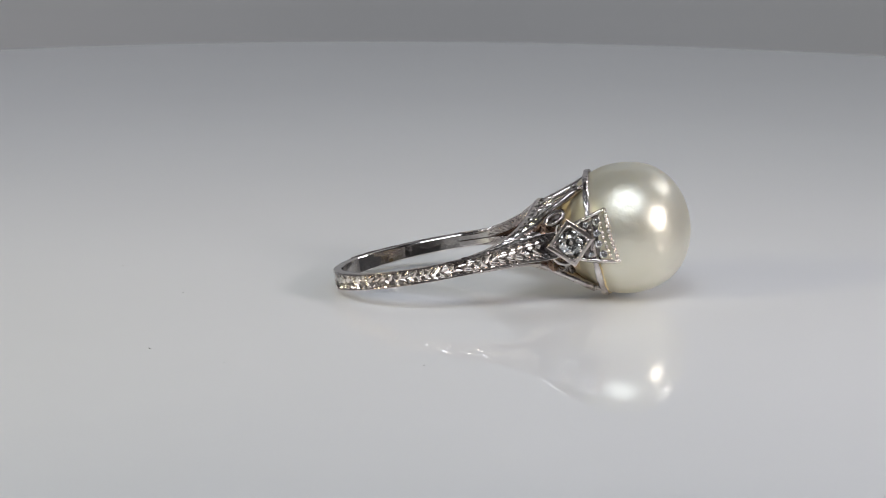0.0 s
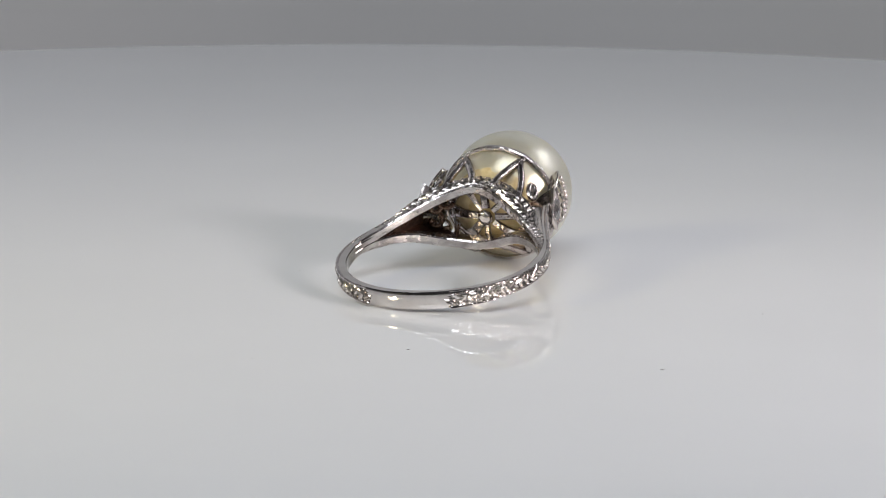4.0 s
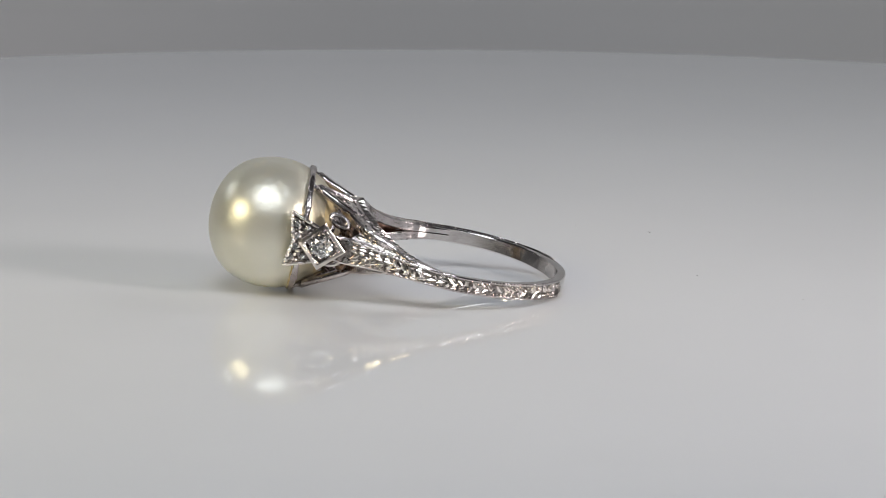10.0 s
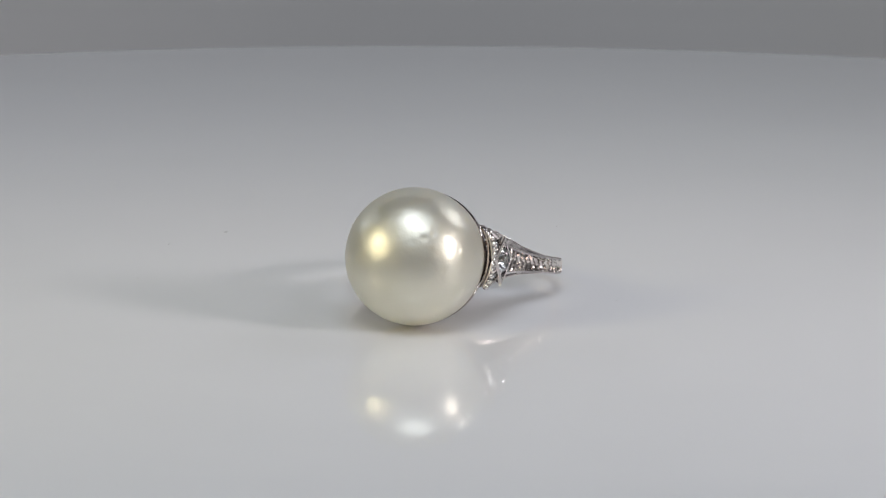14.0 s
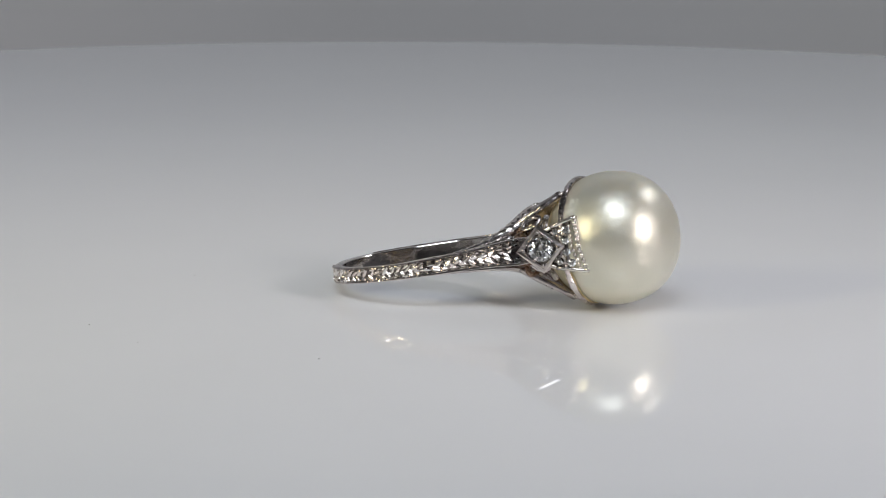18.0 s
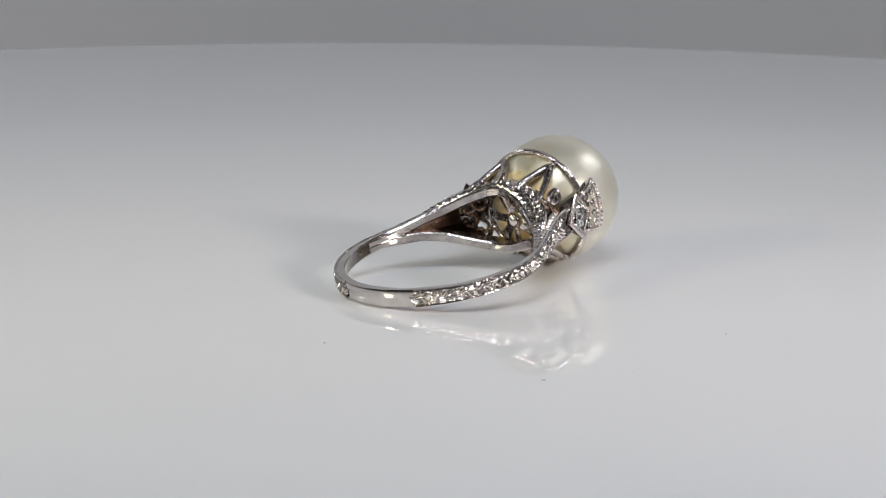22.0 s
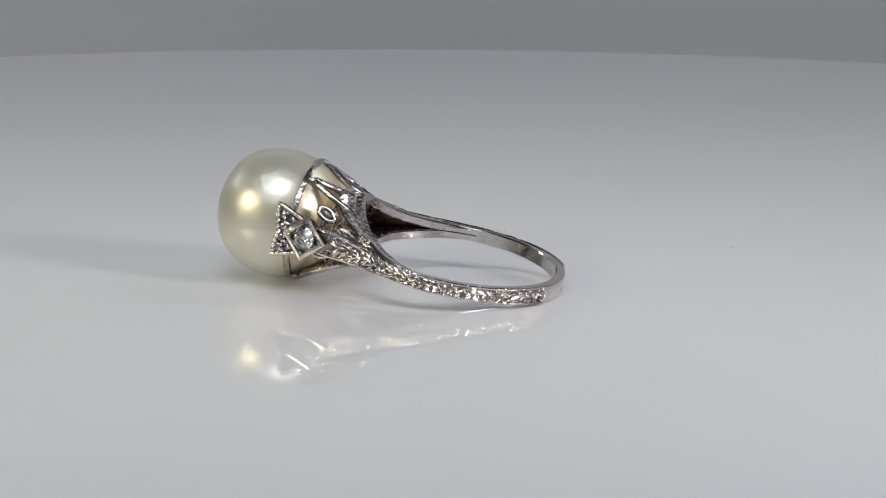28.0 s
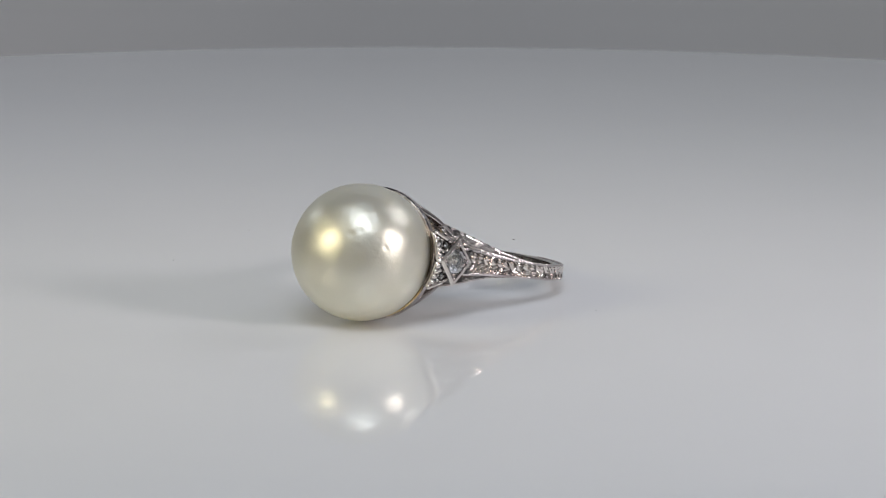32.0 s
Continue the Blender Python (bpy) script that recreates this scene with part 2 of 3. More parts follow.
def shank():
    full = mirrored(reversed(LINE[1:]), -1) + LINE
    s = [-x for x in reversed(ALONG[1:])] + ALONG
    thick = [0.85 if abs(x) < 15 else 0.85 - 0.4 * min(1, (abs(x) - 15) / 5) for x in s]
    bm = bmesh.new()
    n = len(full)

    def section(i):
        h, t = half_width(abs(s[i])), thick[i]
        c, e = 0.14, 0.20
        edge = [(h, e), (h - 0.06, 0.07), (h - e, 0), (-h + e, 0), (-h + 0.06, 0.07), (-h, e), (-h, t - c), (-h + 0.05, t - 0.05), (-h + c, t), (h - c, t), (h - 0.05, t - 0.05), (h, t - c)]
        return [(x * MM, y * MM) for x, y in edge]
    sweep(bm, [(skew(p) + Vector((0, 0, rise(abs(x))))) * MM for p, x in zip(full, s)], lambda i, t: (0, 0, 1), section)
    return part("shank", bm, POLISHED, RING, "polished band with engraved shoulders", smooth="edges")


def leaf(bm, c, d, nrm, length, wide, high, side=1):
    """A cut leaf with a ridge along its middle, lying along d on a face with that normal."""
    e = d.cross(nrm)
    tip, tail = c + d * length, c - d * length
    l, r = c + e * wide - d * length * 0.15, c - e * wide - d * length * 0.15
    ridge0, ridge1 = c + nrm * high + d * length * 0.45, c + nrm * high * 0.8 - d * length * 0.55
    vs = [bm.verts.new(skew((x.x, x.y * side, x.z)) * MM) for x in (tip, l, tail, r, ridge0, ridge1)]
    for q in ((0, 1, 4), (1, 5, 4), (1, 2, 5), (2, 3, 5), (3, 4, 5), (3, 0, 4)):
        bm.faces.new([vs[k] for k in q])


def engraving(side):
    """Cut leaves on the band's outer face over a tarnished ground, with a raised edge on either side."""
    rnd = random.Random(11)
    ground = bmesh.new()
    strip = [(p, half_width(a) - 0.18, (LINE[min(i + 1, len(LINE) - 1)] - LINE[max(i - 1, 0)]).normalized(), rise(a)) for i, (p, a) in enumerate(zip(LINE, ALONG)) if a > 4.1]
    path = [skew((p.x, p.y * side, r)) * MM for p, h, t, r in strip]
    sweep(ground, path, lambda i, t: (0, 0, 1), lambda i: [(x * MM, y * MM) for x, y in slab(strip[i][1] * min(1.0, 0.2 + 0.3 * i), 0.035, 0.01)])
    base = part("engraved_ground", ground, CUT, RING, "grey cut recess between the engraved leaves", smooth=False)
    bm = bmesh.new()
    s = 4.25
    while s < ALONG[-1] - 1.9:
        p, t = on_line(s)
        h = half_width(s) - 0.12
        nrm = t.cross(Vector((0, 0, 1)))
        nrm = nrm if nrm.dot(Vector((p.x, p.y, 0))) > 0 else -nrm
        rows = ((0.34, 0.60, 0.50, 0.17), (0.76, 0.40, 0.25, 0.13)) if h < 0.60 else ((0.22, 0.62, 0.45, 0.19), (0.54, 0.58, 0.32, 0.17), (0.84, 0.44, 0.15, 0.11))
        for w_side in (-1, 1):
            for at, length, tilt, wide in rows:
                tilt += rnd.uniform(-0.42, 0.42)
                d = (t * math.cos(tilt) + Vector((0, 0, w_side * math.sin(tilt)))).normalized()
                p, t = on_line(min(s + 0.33 * (w_side > 0) + rnd.uniform(-0.08, 0.08), ALONG[-1] - 1.6))
                leaf(bm, p + Vector((0, 0, w_side * h * at + rise(s))) + nrm * 0.03, d, nrm, length * rnd.uniform(0.65, 1.3), wide * rnd.uniform(0.95, 1.45), rnd.uniform(0.10, 0.20), side)
        s += rnd.uniform(0.66, 0.84) + (0.04 if h >= 0.60 else 0.0)
    bmesh.ops.recalc_face_normals(bm, faces=bm.faces)
    part("leaf_engraving", bm, WORN, base, "bright hand-cut leaf scrolls", smooth=False)
    for w_side in (-1, 1):
        bm = bmesh.new()
        path = [skew((p.x, p.y * side, w_side * (half_width(ALONG[i]) - 0.08) + rise(ALONG[i]))) * MM for i, p in enumerate(LINE) if ALONG[i] >= 4.0]
        fine = curve(path, 2)
        sizes = [0.125 + 0.015 * (i % 2) + rnd.uniform(-0.012, 0.012) for i in range(len(fine))]
        sweep(bm, fine, lambda i, t: (0.31, 0.17, 0.93), lambda i: oval(sizes[i] * MM, sizes[i] * MM, 6))
        part("raised_edge", bm, METAL, base, smooth=False)
    # a small triangle-set stone between the leaves and the square bezel
    p, t = on_line(ALONG[-1] - 1.75)
    nrm = t.cross(Vector((0, 0, 1)))
    nrm = nrm if nrm.dot(Vector((p.x, p.y, 0))) > 0 else -nrm
    for w_side in (-1, 1):
        c = p + Vector((0, 0, w_side * 0.82 + 0.3)) + nrm * 0.05
        brilliant("small_diamond", base, skew((c.x, c.y * side, c.z)) * MM, Vector((nrm.x, nrm.y * side, 0)), 0.36)


def hollow_lining(side):
    """A dark strip behind the shoulder's outer face, with the hollow's shade in its colour."""
    rows = [(LINE[i], a) for i, a in enumerate(ALONG) if 19.0 < a < ALONG[-1] - 0.2]
    path = []
    for p, a in rows:
        inward = Vector((p.x, p.y, 0)).normalized() * 0.58
        q = p - inward
        path.append(skew((q.x, q.y * side, rise(a))) * MM)
    bm = bmesh.new()
    sweep(bm, path, lambda i, t: (0, 0, 1), lambda i: [(x * MM, y * MM) for x, y in slab(half_width(rows[i][1]) - 0.05, 0.06, 0.02)])
    return part("hollow_lining", bm, OXIDE_SHADE, RING, "dark strip lining the hollow shoulder, shade in its colour", smooth="edges")


def shoulder_wall(side, w_side):
    """A thin wall that closes the hollow shoulder between the outer face and a rail."""
    outer, inner = [], []
    end, last = (ALONG[-1] - 1.6, 3.9) if w_side > 0 else (ALONG[-1] - 0.5, 1.2)
    for k in range(13):
        f = k / 12
        a = 18.6 + (end - 18.6) * f
        p, t = on_line(a)
        outer.append(Vector((p.x - 0.25, p.y - 0.35, w_side * (half_width(a) - 0.15) + rise(a))))
        q = rail_point(side * (8.5 + (last - 8.5) * f), w_side)
        inner.append(Vector((q.x, abs(q.y), q.z)))
    bm = bmesh.new()
    rows = []
    for dz in (0.12, -0.12):
        rows.append([[bm.verts.new(skew((q.x, q.y * side, q.z + dz)) * MM) for q in line] for line in (outer, inner)])
    for a, b in ((rows[0][0], rows[0][1]), (rows[1][0], rows[1][1]), (rows[0][0], rows[1][0]), (rows[0][1], rows[1][1])):
        for k in range(12):
            bm.faces.new((a[k], a[k + 1], b[k + 1], b[k]))
    bmesh.ops.recalc_face_normals(bm, faces=bm.faces)
    if w_side < 0:
        return part("shoulder_wall", bm, OXIDE_SHADE, RING, "inner wall of the hollow shoulder, coloured dark for shade")
    wall = part("shoulder_wall", bm, CUT, RING, "engraved upper face of the shoulder")
    bm = bmesh.new()
    for k in range(1, 12):
        o, n = outer[k], inner[k]
        d = (outer[k + 1] - o).normalized()
        for f, tilt in ((0.18, 0.25), (0.6, -0.3)):
            c = o.lerp(n, f)
            e = (n - o).normalized()
            nrm = d.cross(e).normalized()
            nrm = nrm if nrm.z > 0 else -nrm
            leaf(bm, c + nrm * 0.12, (d + e * tilt).normalized(), nrm, 0.80, 0.27, 0.13, side)
    bmesh.ops.recalc_face_normals(bm, faces=bm.faces)
    part("leaf_engraving", bm, WORN, wall, smooth=False)
    # a second sheet below, dark so that the hollow looks shaded
    bm = bmesh.new()
    strip = [[bm.verts.new(skew((q.x, q.y * side, q.z - 0.3)) * MM) for q in line] for line in (outer, inner)]
    for k in range(12):
        bm.faces.new((strip[0][k], strip[0][k + 1], strip[1][k + 1], strip[1][k]))
    bmesh.ops.solidify(bm, geom=bm.faces[:], thickness=0.1 * MM)
    part("hollow_side", bm, OXIDE_SHADE, wall, "dark sheet under the upper face, coloured for shade")
    return wall


def shoulder_lining(side):
    """The smooth inner face on which the two rails meet, notched where the hollow begins."""
    for w_side in (-1, 1):
        path, half = [], []
        for k in range(19):
            f = k / 18
            a = radians(49 + 50 * f)
            v = 9.25 * math.sin(a)
            hi, lo = rail_point(v * side, 1).z + 0.2, rail_point(v * side, -1).z - 0.2
            mid = (hi + lo) / 2 * (1 - f)
            tall = (hi - lo) / 2 * (1 - f) + 0.54 * f
            full = tall * min(1.0, 0.30 + 0.72 * f / 0.33)
            r = 9.10 + 0.52 * f ** 3
            path.append(skew((r * math.cos(a), r * math.sin(a) * side, mid + w_side * (tall - full / 2 - 0.004))) * MM)
            half.append(full / 2)
        bm = bmesh.new()
        sweep(bm, path, lambda i, t: (0, 0, 1), lambda i: [(x * MM, y * MM) for x, y in slab(half[i], 0.28, min(0.06, half[i] * 0.4))])
        part("shoulder_lining", bm, POLISHED, RING, smooth="edges")


def rail_point(v, w_side):
    """The middle of a rail at v: a pointed arch over the finger hole."""
    u = math.sqrt(max(0.0, 9.25 ** 2 - v * v)) + 0.75 * max(0, 1 - abs(v) / 6.5)
    near = v + np.linspace(-0.9, 0.9, 7) * min(1.0, (9.4 - abs(v)) / 0.9)
    if w_side > 0:
        w = np.interp(near, (-8.8, -6.7, -4.4, -1.9, -0.9, 0, 0.9, 2.1, 3.6, 6.6, 8.8), (0.22, 0.72, 1.65, 2.85, 3.2, 3.35, 3.3, 2.95, 2.5, 1.22, 0.30))
    else:
        w = np.interp(near, (-8.8, -6.7, -4.4, -1.8, -0.8, 0, 0.8, 3.6, 6.6, 8.8), (-0.30, -0.60, -0.9, -1.95, -2.25, -2.4, -2.4, -1.8, -0.50, -0.25))
    return Vector((u, v, float(np.mean(w))))


def rail(w_side):
    """One of the two split rails that pass behind the pearl's basket."""
    def fade(k):
        return max(0.0, (abs(2 * k) - 62) / 24)
    turns = list(range(-43, 44))
    pts, broad = [], []
    for k in turns:
        p = rail_point(9.25 * math.sin(radians(2 * k)), w_side)
        broad.append((0.80 if w_side > 0 else 0.40) * max(0.0, 1 - (abs(p.y) / 6.6) ** 3))
        out = Vector((p.x, p.y, 0)).normalized() * broad[-1]
        pts.append(skew((p.x * (1 + 0.02 * fade(k)) + out.x, p.y * (1 + 0.02 * fade(k)) + out.y, p.z)) * MM)
    bm = bmesh.new()
    sweep(bm, pts, lambda i, t: (0, 0, 1), lambda i: [(x * MM, y * MM) for x, y in slab(0.44 - 0.08 * fade(turns[i]), 0.50 - 0.34 * fade(turns[i]) + broad[i], 0.14)])
    ob = part("rail", bm, METAL, RING, "split shoulder rail cut with small leaves", smooth="edges")
    bm = bmesh.new()
    for i in range(13, len(pts) - 13, 2):
        p = pts[i] / MM
        p.y -= lean_to(p.x)
        t = (pts[i + 1] - pts[i - 1]).normalized()
        up = Vector((0, 0, w_side))
        up = (up - t * up.dot(t)).normalized()
        e = t.cross(up)
        for sgn in (-1, 1):
            d = (t * 0.8 + e * sgn * 0.6).normalized()
            if broad[i] > 0.3 and sgn > 0:
                leaf(bm, p + up * 0.43, (t + e * 0.3 * (-1) ** (i // 2)).normalized(), up, 0.5, 0.2, 0.12)
            leaf(bm, p + up * 0.43 + e * sgn * (0.22 + broad[i] * 0.6), d, up, 0.36 + 0.3 * broad[i], 0.15 + 0.2 * broad[i], 0.06 + 0.16 * broad[i])
    bmesh.ops.recalc_face_normals(bm, faces=bm.faces)
    part("leaf_engraving", bm, WORN, ob, smooth=False)
    bm = bmesh.new()
    for i in range(27, len(pts) - 27, 2):
        p = pts[i]
        bead(bm, p + Vector((p.x, p.y, 0)).normalized() * 0.5 * MM + Vector((0, 0, w_side * 0.25 * MM)), 0.15 * MM)
    part("beading", bm, WORN, ob)
    return ob


def on_pearl(angle, du, lift=0.15):
    """A point that far from the pearl's surface, du mm from its middle along u, at an angle about u from +v towards w."""
    r = math.sqrt(max(0.0, PEARL_R ** 2 - du ** 2)) + lift
    return Vector((PEARL_U + du, r * math.cos(angle), r * math.sin(angle)))


def basket():
    rim_du = -2.55
    n = 96
    bm = bmesh.new()
    path = [on_pearl(2 * math.pi * k / n, rim_du, 0.16) * MM for k in range(n)]
    sweep(bm, path, lambda i, t: (1, 0, 0), lambda i: [(x * MM, y * MM) for x, y in slab(0.27 + 0.04 * math.sin(i * 0.9) + 0.03 * math.sin(i * 2.3), 0.22, 0.11)], closed=True)
    rim = part("rim", bm, METAL, RING, "thin seat rim round the pearl", smooth="edges")
    # amber cement under the pearl; light bounced inside the basket is in its colour
    bm = bmesh.new()
    profile = [((PEARL_R + 0.09 * math.cos(radians(a) * 2.8)) * math.sin(radians(a)), (PEARL_R + 0.09 * math.cos(radians(a) * 2.8)) * math.cos(radians(a))) for a in range(0, 46, 3)]
    lathe(bm, [(r * MM, z * MM) for r, z in profile], 64)
    for v in bm.verts:
        d = v.co.copy()
        v.co = mm(PEARL_U, 0, 0) + Vector((-d.z, d.y, d.x)) * (1 + 0.006 * noise.noise(d * 900))
    part("cement", bm, CEMENT_BOUNCE, RING, "amber cement under the pearl, tinted for bounced light")
    bm = bmesh.new()
    tube(bm, [on_pearl(2 * math.pi * k / n, rim_du + 0.33 + 0.03 * math.sin(k * 1.7), 0.03) * MM for k in range(n // 2 + 6, n - 5)], 0.085 * MM, 6)
    part("cement_line", bm, CEMENT_BOUNCE, rim, "amber line of cement between rim and pearl")
    # hub and its spokes
    bm = bmesh.new()
    bmesh.ops.create_icosphere(bm, subdivisions=3, radius=0.74 * MM, matrix=Matrix.Translation(mm(PEARL_U - 6.38, 0.1, -0.05)) @ Matrix.Diagonal((0.62, 1, 1, 1)))
    for v in bm.verts:
        v.co += v.normal * 0.07 * MM * noise.noise(v.co * 1500)
    part("hub", bm, WORN, RING, "worn rounded boss at the back of the basket")
    for k in range(8):
        a = math.pi / 4 * k + 0.10 * math.sin(2.3 * k)
        stout = 1 + 0.22 * math.sin(3.7 * k + 1)
        bm = bmesh.new()
        span_r = 1 / math.hypot(math.cos(a) / 4.0, math.sin(a) / 2.7)
        reach = math.sqrt(PEARL_R ** 2 - span_r ** 2)
        path = [on_pearl(a, -(5.98 - (5.98 - reach) * f * f), 0.3) * MM for f in (0, 0.3, 0.5, 0.7, 0.85, 1.0)]
        sweep(bm, path, lambda i, t: (0, -math.sin(a), math.cos(a)), lambda i: [(x * MM, y * MM) for x, y in slab((0.36, 0.34, 0.37, 0.44, 0.56, 0.80)[i] * stout, 0.27, 0.13)])
        part("spoke", bm, WORN if k % 2 else METAL, RING, smooth="edges")
    bm = bmesh.new()
    loop = []
    for k in range(48):
        v, w = 4.0 * math.cos(2 * math.pi * k / 48), 2.7 * math.sin(2 * math.pi * k / 48)
        loop.append(mm(PEARL_U - math.sqrt((PEARL_R + 0.36) ** 2 - v * v - w * w), v, w))
    tube(bm, loop, 0.27 * MM, 7, closed=True)
    part("gallery_ring", bm, METAL, RING)
    # pointed wire petals between the rails and the rim
    for w_side in (-1, 1):
        for side in (-1, 1):
            node = on_pearl(w_side * (radians(90) - side * radians(31)), rim_du - 0.75, 0.22)
            ends = [(rail_point(side * 0.95, w_side) + Vector((0.35, 0, 0.1 * w_side)), 0.39), (rail_point(side * 3.7, w_side) + Vector((0.7, 0, 0.2 * w_side)), 0.34)]
            for bow, (end, r) in zip((-0.30, 0.35), ends):
                path = []
                for i in range(9):
                    f = i / 8
                    p = node.lerp(end, f) + Vector((0, side * bow * math.sin(math.pi * f), 0))
                    q = p - Vector((PEARL_U, 0, 0))
                    lift = max(PEARL_R + 0.25, q.length)
                    path.append((Vector((PEARL_U, 0, 0)) + q.normalized() * lift) * MM)
                bm = bmesh.new()
                tube(bm, path, r * MM, 7)
                part("strut", bm, METAL, RING)
            bm = bmesh.new()
            bead(bm, node * MM, 0.40 * MM)
            part("knot", bm, METAL, RING)
            bm = bmesh.new()
            tube(bm, [node * MM, on_pearl(w_side * (radians(90) - side * radians(33)), rim_du - 0.1, 0.18) * MM], 0.27 * MM, 7)
            part("link", bm, METAL, RING)
    # short scrolls that fill the hollow between the basket and the shoulders
    for side in (-1, 1):
        for u, v, w, turn in ((10.4, 5.0, 0.9, 0.4), (10.6, 5.2, -0.5, 1.6), (10.9, 4.0, -1.5, 2.6), (10.9, 4.1, 1.5, 3.4)):
            path = []
            for i in range(14):
                a = turn + i * 0.42
                r = 0.85 - 0.045 * i
                path.append(mm(u + 0.35 * math.sin(a * 0.7), side * (v + r * math.cos(a)), w + r * math.sin(a)))
            bm = bmesh.new()
            tube(bm, path, 0.25 * MM, 6)
            bead(bm, path[-1], 0.36 * MM)
            part("scroll", bm, AGED, RING)


def side_setting(side):
    """The fan of small stones and the square-set stone on one shoulder."""
    # a frame on the shoulder: e1 forward to the pearl, e2 along w, n outward
    at = Vector((12.85, 6.2 * side + 0.34, 0.26))
    e1 = Vector((2.95, -0.9 * side, 0)).normalized()
    e2 = Vector((0, 0, 1))
    nrm = Vector((0.9, 2.95 * side, 0)).normalized()

    def P(a, b, c):
        bulge = min(1.0, max(0.0, a) / 3.0) * ((0.30 if side > 0 else 0.48) + 0.60 * (1 - (b / 2.6) ** 2))
        return (at + e1 * a + e2 * b + nrm * (c + bulge)) * MM
    low, high = (3.08, 3.18) if side > 0 else (4.0, 3.45)
    fan = [(0.5, -1.5), (1.2, -1.8), (low, -2.45), (low - 0.5, 0), (high, 2.45), (1.2, 1.8), (0.5, 1.5)]
    bm = bmesh.new()
    rows = []
    for i in range(9):
        b = -1 + i / 4
        front = (low + high) / 2 + (high - low) / 2 * b - 0.38 * (1 - b * b)
        line = []
        for a, wide in ((0.5, 1.5), (1.2, 1.8), (2.2, 2.12), (front, 2.45)):
            line.append((a, b * wide))
        rows.append(line)
    tops = [[bm.verts.new(P(a, b, -0.34)) for a, b in line] for line in rows]
    lows = [[bm.verts.new(P(a, b, -0.50)) for a, b in line] for line in rows]
    for i in range(8):
        for k in range(3):
            bm.faces.new((tops[i][k], tops[i][k + 1], tops[i + 1][k + 1], tops[i + 1][k]))
            bm.faces.new((lows[i][k], lows[i + 1][k], lows[i + 1][k + 1], lows[i][k + 1]))
        for k in (0, 3):
            bm.faces.new((tops[i][k], tops[i + 1][k], lows[i + 1][k], lows[i][k]))
    for i in (0, 8):
        for k in range(3):
            bm.faces.new((tops[i][k], tops[i][k + 1], lows[i][k + 1], lows[i][k]))
    bmesh.ops.recalc_face_normals(bm, faces=bm.faces)
    plaque = part("fan_plaque", bm, CUT, RING, "fan-shaped plaque set with tiny diamonds", smooth=False)
    bm = bmesh.new()
    for k in (2, 3):
        (a0, b0), (a1, b1) = fan[k], fan[k + 1]
        m = 5
        for i in range(m):
            a, b = a0 + (a1 - a0) * i / m, b0 + (b1 - b0) * i / m
            bead(bm, P(a - 0.08, b * 0.96, 0.05 + 0.03 * a), 0.27 * MM)
            bead(bm, P(a - 0.66, b * 0.86, -0.02), 0.22 * MM)
        tube(bm, [P(a0 + (a1 - a0) * i / 6, b0 + (b1 - b0) * i / 6, -0.12 + 0.03 * a0) for i in range(7)], 0.19 * MM, 6)
    for k in (0, 1, 4, 5):
        (a0, b0), (a1, b1) = fan[k], fan[k + 1]
        tube(bm, [P(a0 + (a1 - a0) * i / 6, b0 + (b1 - b0) * i / 6, 0.02 + 0.03 * a0) for i in range(7)], 0.19 * MM, 6)
    for a, b in ((1.9, 0.85), (1.9, -0.85), (2.05, 1.75), (2.05, -1.75), (1.25, 0.9), (1.25, -0.9)):
        bead(bm, P(a, b, 0.0), 0.19 * MM)
    part("beading", bm, WORN, plaque)
    for a, b, r in ((2.62, -1.5, 0.38), (2.52, 1.46, 0.38), (2.35, -0.5, 0.34), (2.35, 0.5, 0.34), (1.55, -1.35, 0.26), (1.55, 1.35, 0.26)):
        brilliant("small_diamond", plaque, P(a, b, 0.12), nrm, r)
    # bezel: a square frame standing on its corner
    bm = bmesh.new()
    ring_pts = [(2.22, 0), (0, 2.18), (-2.22, 0), (0, -2.18)]
    loops = []
    for k, c in ((0.95, 0.20), (1.0, 0.42), (0.96, 0.49), (0.80, 0.52), (0.70, 0.34), (0.64, -0.36)):
        loops.append([bm.verts.new((at + e1 * a * k + e2 * b * k + nrm * (c + 0.12 * a)) * MM) for a, b in ring_pts])
    for l0, l1 in zip(loops, loops[1:]):
        for k in range(4):
            j = (k + 1) % 4
            bm.faces.new((l0[k], l0[j], l1[j], l1[k]))
    bm.faces.new(loops[-1])
    bmesh.ops.recalc_face_normals(bm, faces=bm.faces)
    bezel = part("bezel", bm, WORN, RING, "square bezel standing on its corner", smooth=False)
    bm = bmesh.new()
    for a, b in ring_pts:
        bead(bm, (at + e1 * a * 0.68 + e2 * b * 0.68 + nrm * (0.38 + 0.08 * a)) * MM, 0.22 * MM)
    for (a0, b0), (a1, b1) in zip(ring_pts, ring_pts[1:] + ring_pts[:1]):
        for i in range(1, 13):
            a, b = (a0 + (a1 - a0) * i / 13) * 0.77, (b0 + (b1 - b0) * i / 13) * 0.77
            bead(bm, (at + e1 * a + e2 * b + nrm * (0.50 + 0.12 * a)) * MM, 0.085 * MM)
    part("beading", bm, METAL, bezel)
    bm = bmesh.new()
    loops = []
    for k, c in ((0.93, 0.19), (0.74, -0.62), (0.66, -0.9), (0.45, -1.4)):
        loops.append([bm.verts.new((at + e1 * (a * k - 0.12 * (c < -1)) + e2 * b * k + nrm * (c + 0.12 * a * (c > 0))) * MM) for a, b in ring_pts])
    for l0, l1 in zip(loops, loops[1:]):
        for k in range(4):
            bm.faces.new((l0[k], l0[(k + 1) % 4], l1[(k + 1) % 4], l1[k]))
    bm.faces.new(loops[-1])
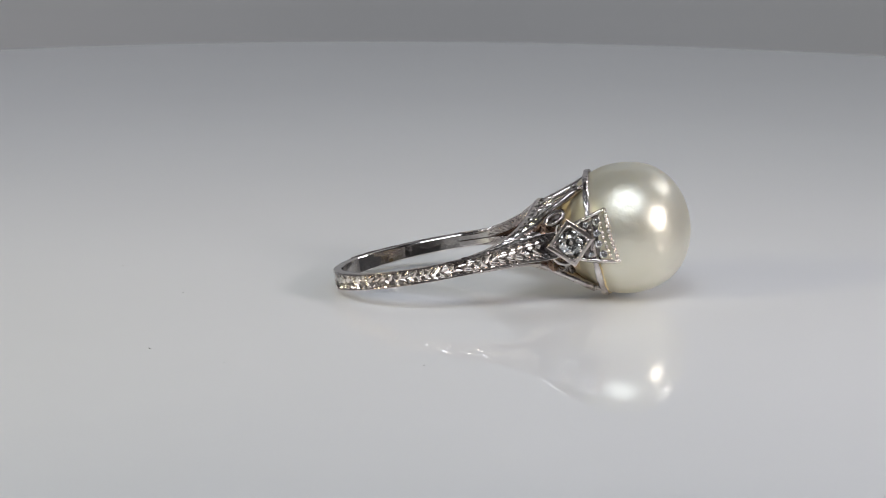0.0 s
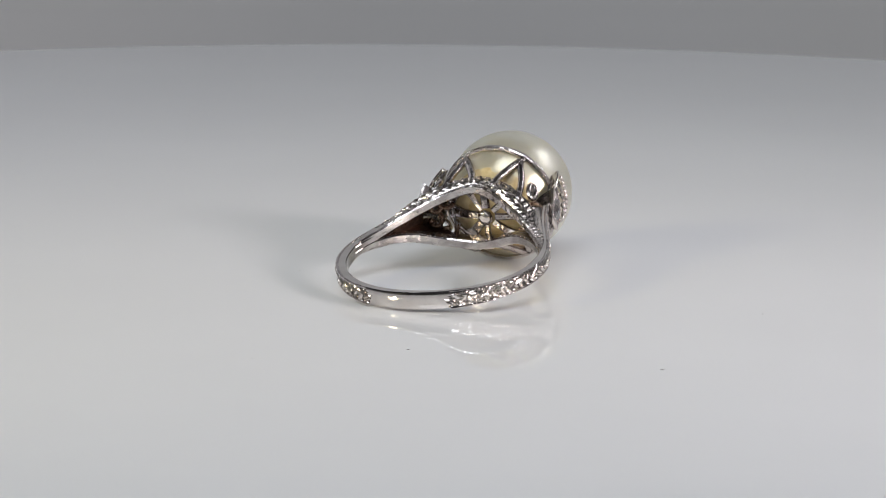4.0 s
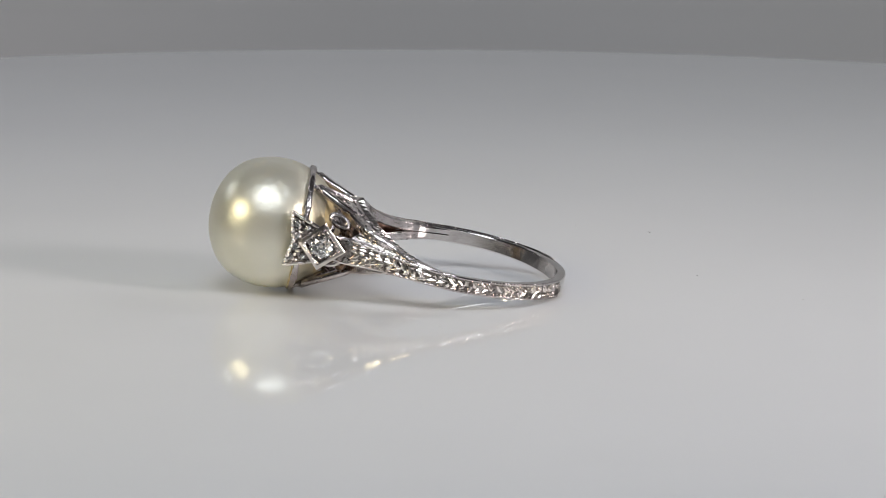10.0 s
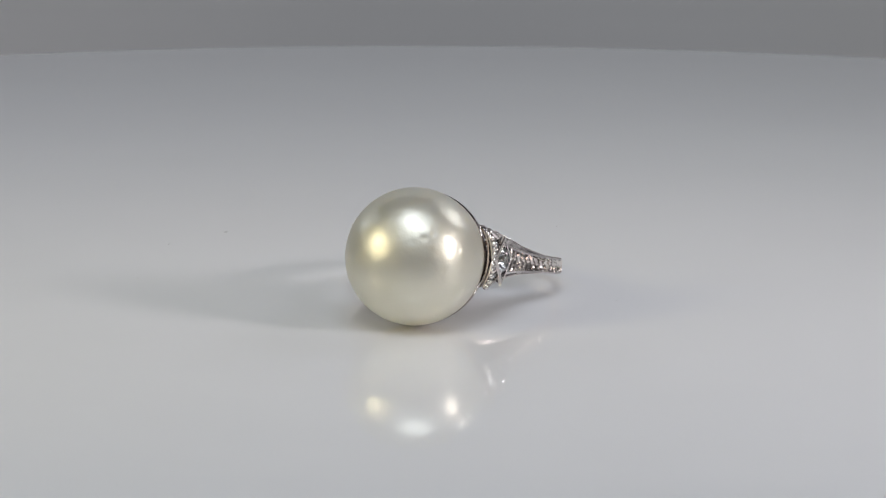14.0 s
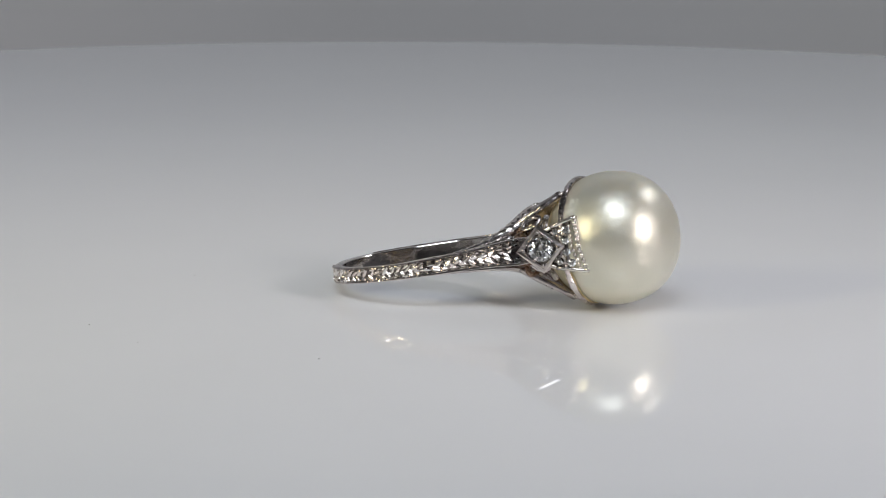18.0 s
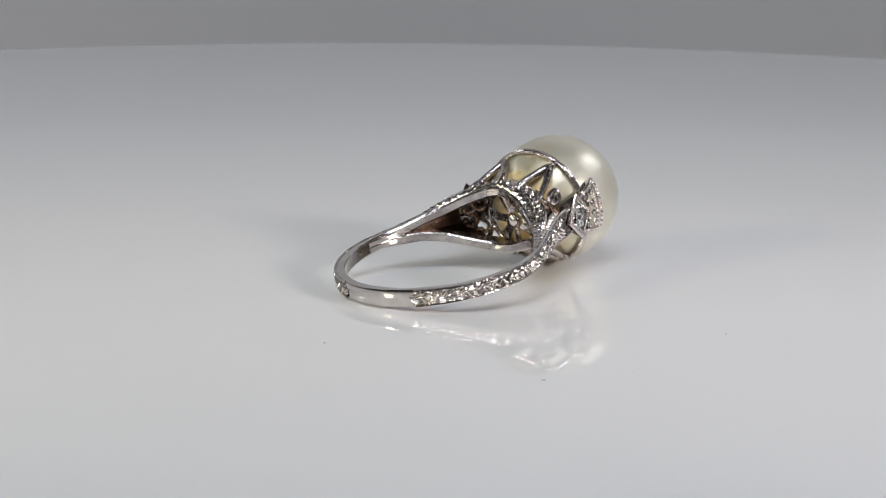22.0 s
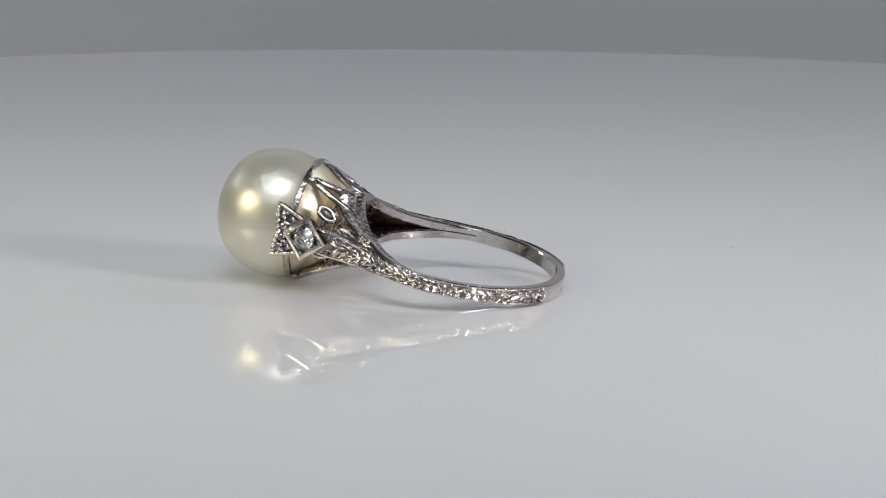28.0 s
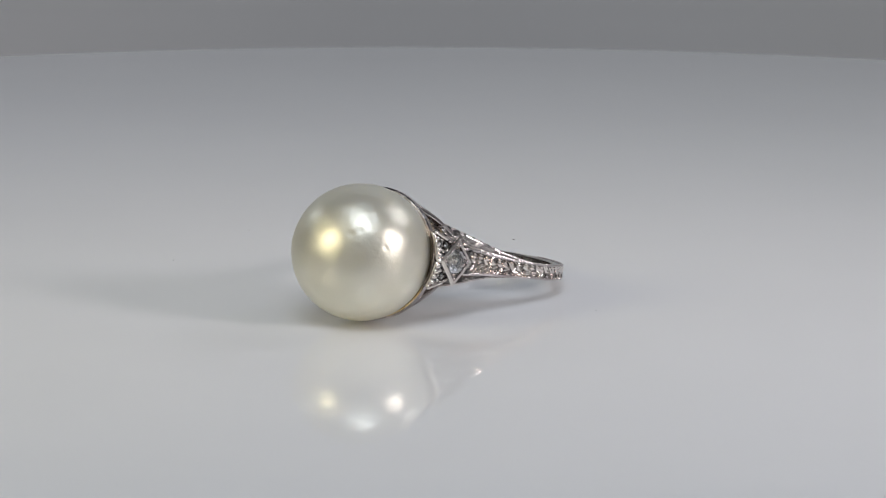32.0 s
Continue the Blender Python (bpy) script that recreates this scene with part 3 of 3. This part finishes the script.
    bmesh.ops.recalc_face_normals(bm, faces=bm.faces)
    part("collet", bm, DARK_RECESS, bezel, "hollow back of the stone setting", smooth=False)
    brilliant("diamond", bezel, P(0, 0, 0.44), nrm, 1.10)
    # small oval wire loops beside the setting
    for sgn in (-1, 1):
        c = Vector((11.7, (4.85 if sgn > 0 else 4.5) * side + 0.28, 2.45 if sgn > 0 else -1.2))
        x = Vector((0.85, -0.1 * side, sgn * 0.25)).normalized()
        y = Vector((0, -0.55 * side, sgn * 0.8)).normalized()
        bm = bmesh.new()
        long, tall = (0.86, 0.50) if sgn > 0 else (0.95, 0.74)
        tube(bm, [(c + x * long * math.cos(t) + y * tall * math.sin(t)) * MM for t in [2 * math.pi * k / 20 for k in range(20)]], 0.25 * MM, 7, closed=True)
        wire = part("oval_loop", bm, METAL, RING)
        # a flat dark plug stands in for the shade in the loop's hole
        if sgn > 0:
            bm = bmesh.new()
            bmesh.ops.create_icosphere(bm, subdivisions=2, radius=1.0)
            deep = x.cross(y).normalized()
            for v in bm.verts:
                v.co = (c + x * v.co.x * 0.82 + y * v.co.y * 0.46 + deep * v.co.z * 0.16) * MM
            part("shade_plug", bm, DARK_RECESS, wire, "dark plug in the oval loop, standing in for a shaded hole")


def brilliant(name, parent, at, axis, r):
    """A round cut stone with its table towards axis; r in millimetres."""
    q = Vector((0, 0, 1)).rotation_difference(axis).to_matrix()
    bm = bmesh.new()
    r *= MM

    def ringv(n, rad, z, off=0.0):
        return [bm.verts.new(Vector(at) + q @ Vector((rad * math.cos(2 * math.pi * (k + off) / n), rad * math.sin(2 * math.pi * (k + off) / n), z))) for k in range(n)]
    tb, mid, gd = ringv(8, r * 0.52, r * 0.36), ringv(8, r * 0.78, r * 0.22, 0.5), ringv(16, r, 0.0)
    pav = ringv(8, r * 0.45, -r * 0.48, 0.5)
    cul = bm.verts.new(Vector(at) + q @ Vector((0, 0, -r * 0.86)))
    bm.faces.new(tb)
    for k in range(8):
        j = (k + 1) % 8
        g0, g1, g2 = gd[2 * k], gd[2 * k + 1], gd[(2 * k + 2) % 16]
        bm.faces.new((tb[k], mid[k], tb[j]))
        bm.faces.new((tb[j], mid[k], g2, mid[j]))
        bm.faces.new((mid[k], g0, g1))
        bm.faces.new((mid[k], g1, g2))
        bm.faces.new((g0, pav[k], g1))
        bm.faces.new((g1, pav[k], g2))
        bm.faces.new((g2, pav[k], pav[j]))
        bm.faces.new((pav[k], cul, pav[j]))
    bmesh.ops.recalc_face_normals(bm, faces=bm.faces)
    return part(name, bm, STONE, parent, "clear sparkling cut stone" if r > 0.8 * MM else "", smooth=False)


pearl()
shank()
for sd in (-1, 1):
    hollow_lining(sd)
    shoulder_lining(sd)
    for wd in (-1, 1):
        shoulder_wall(sd, wd)
engraving(1)
engraving(-1)
rail(1)
rail(-1)
basket()
side_setting(1)
side_setting(-1)


# ---- dust on the turntable ----
def dust():
    bm = bmesh.new()
    rnd = random.Random(5)
    for x, y, s, long in ((-24.2, -2.5, 0.09, 2.2), (-25.0, -24.2, 0.10, 3.2), (-18.4, -28.9, 0.07, 1.6), (-2.0, -29.2, 0.08, 1.5), (3.6, 15.4, 0.08, 1.2), (-31.0, 9.0, 0.06, 2.0)):
        m = Matrix.Translation(mm(x, y, s * 0.5)) @ Matrix.Rotation(rnd.uniform(0, 3), 4, "Z") @ Matrix.Diagonal((long, 1, 0.6, 1))
        bmesh.ops.create_icosphere(bm, subdivisions=1, radius=0.78 * s * MM, matrix=m)
    return tagged(part("dust", bm, DUST), "fine specks of dust on the white turntable", "dust", kind="stuff")


SPECKS = dust()


# ---- what moves ----
def motions():
    lean = Matrix.Rotation(radians(0.2), 4, Vector((1, 0, 0)))
    ring = Matrix.Translation((0.0159, -0.00195, 0.006)) @ Matrix.Rotation(radians(-7.3), 4, "Z") @ Matrix.Rotation(radians(-11.35), 4, "Y") @ Matrix.Rotation(radians(-2.5), 4, "X") @ Matrix.Translation((-PEARL_U * MM, 0, 0))
    times = [0.5 * k for k in range(int(SECONDS * 2) + 1)]
    spin = [(t, Matrix.Rotation(radians(TURN * t), 4, "Z") @ lean) for t in times]
    deck = Matrix.Translation((0, 0, -0.00028))       # the ring rests on the rim of its basket
    walk(TABLE, [(t, deck @ m) for t, m in spin])
    walk(SPECKS, [(t, deck @ m) for t, m in spin])
    walk(RING, [(t, m @ ring) for t, m in spin])


motions()
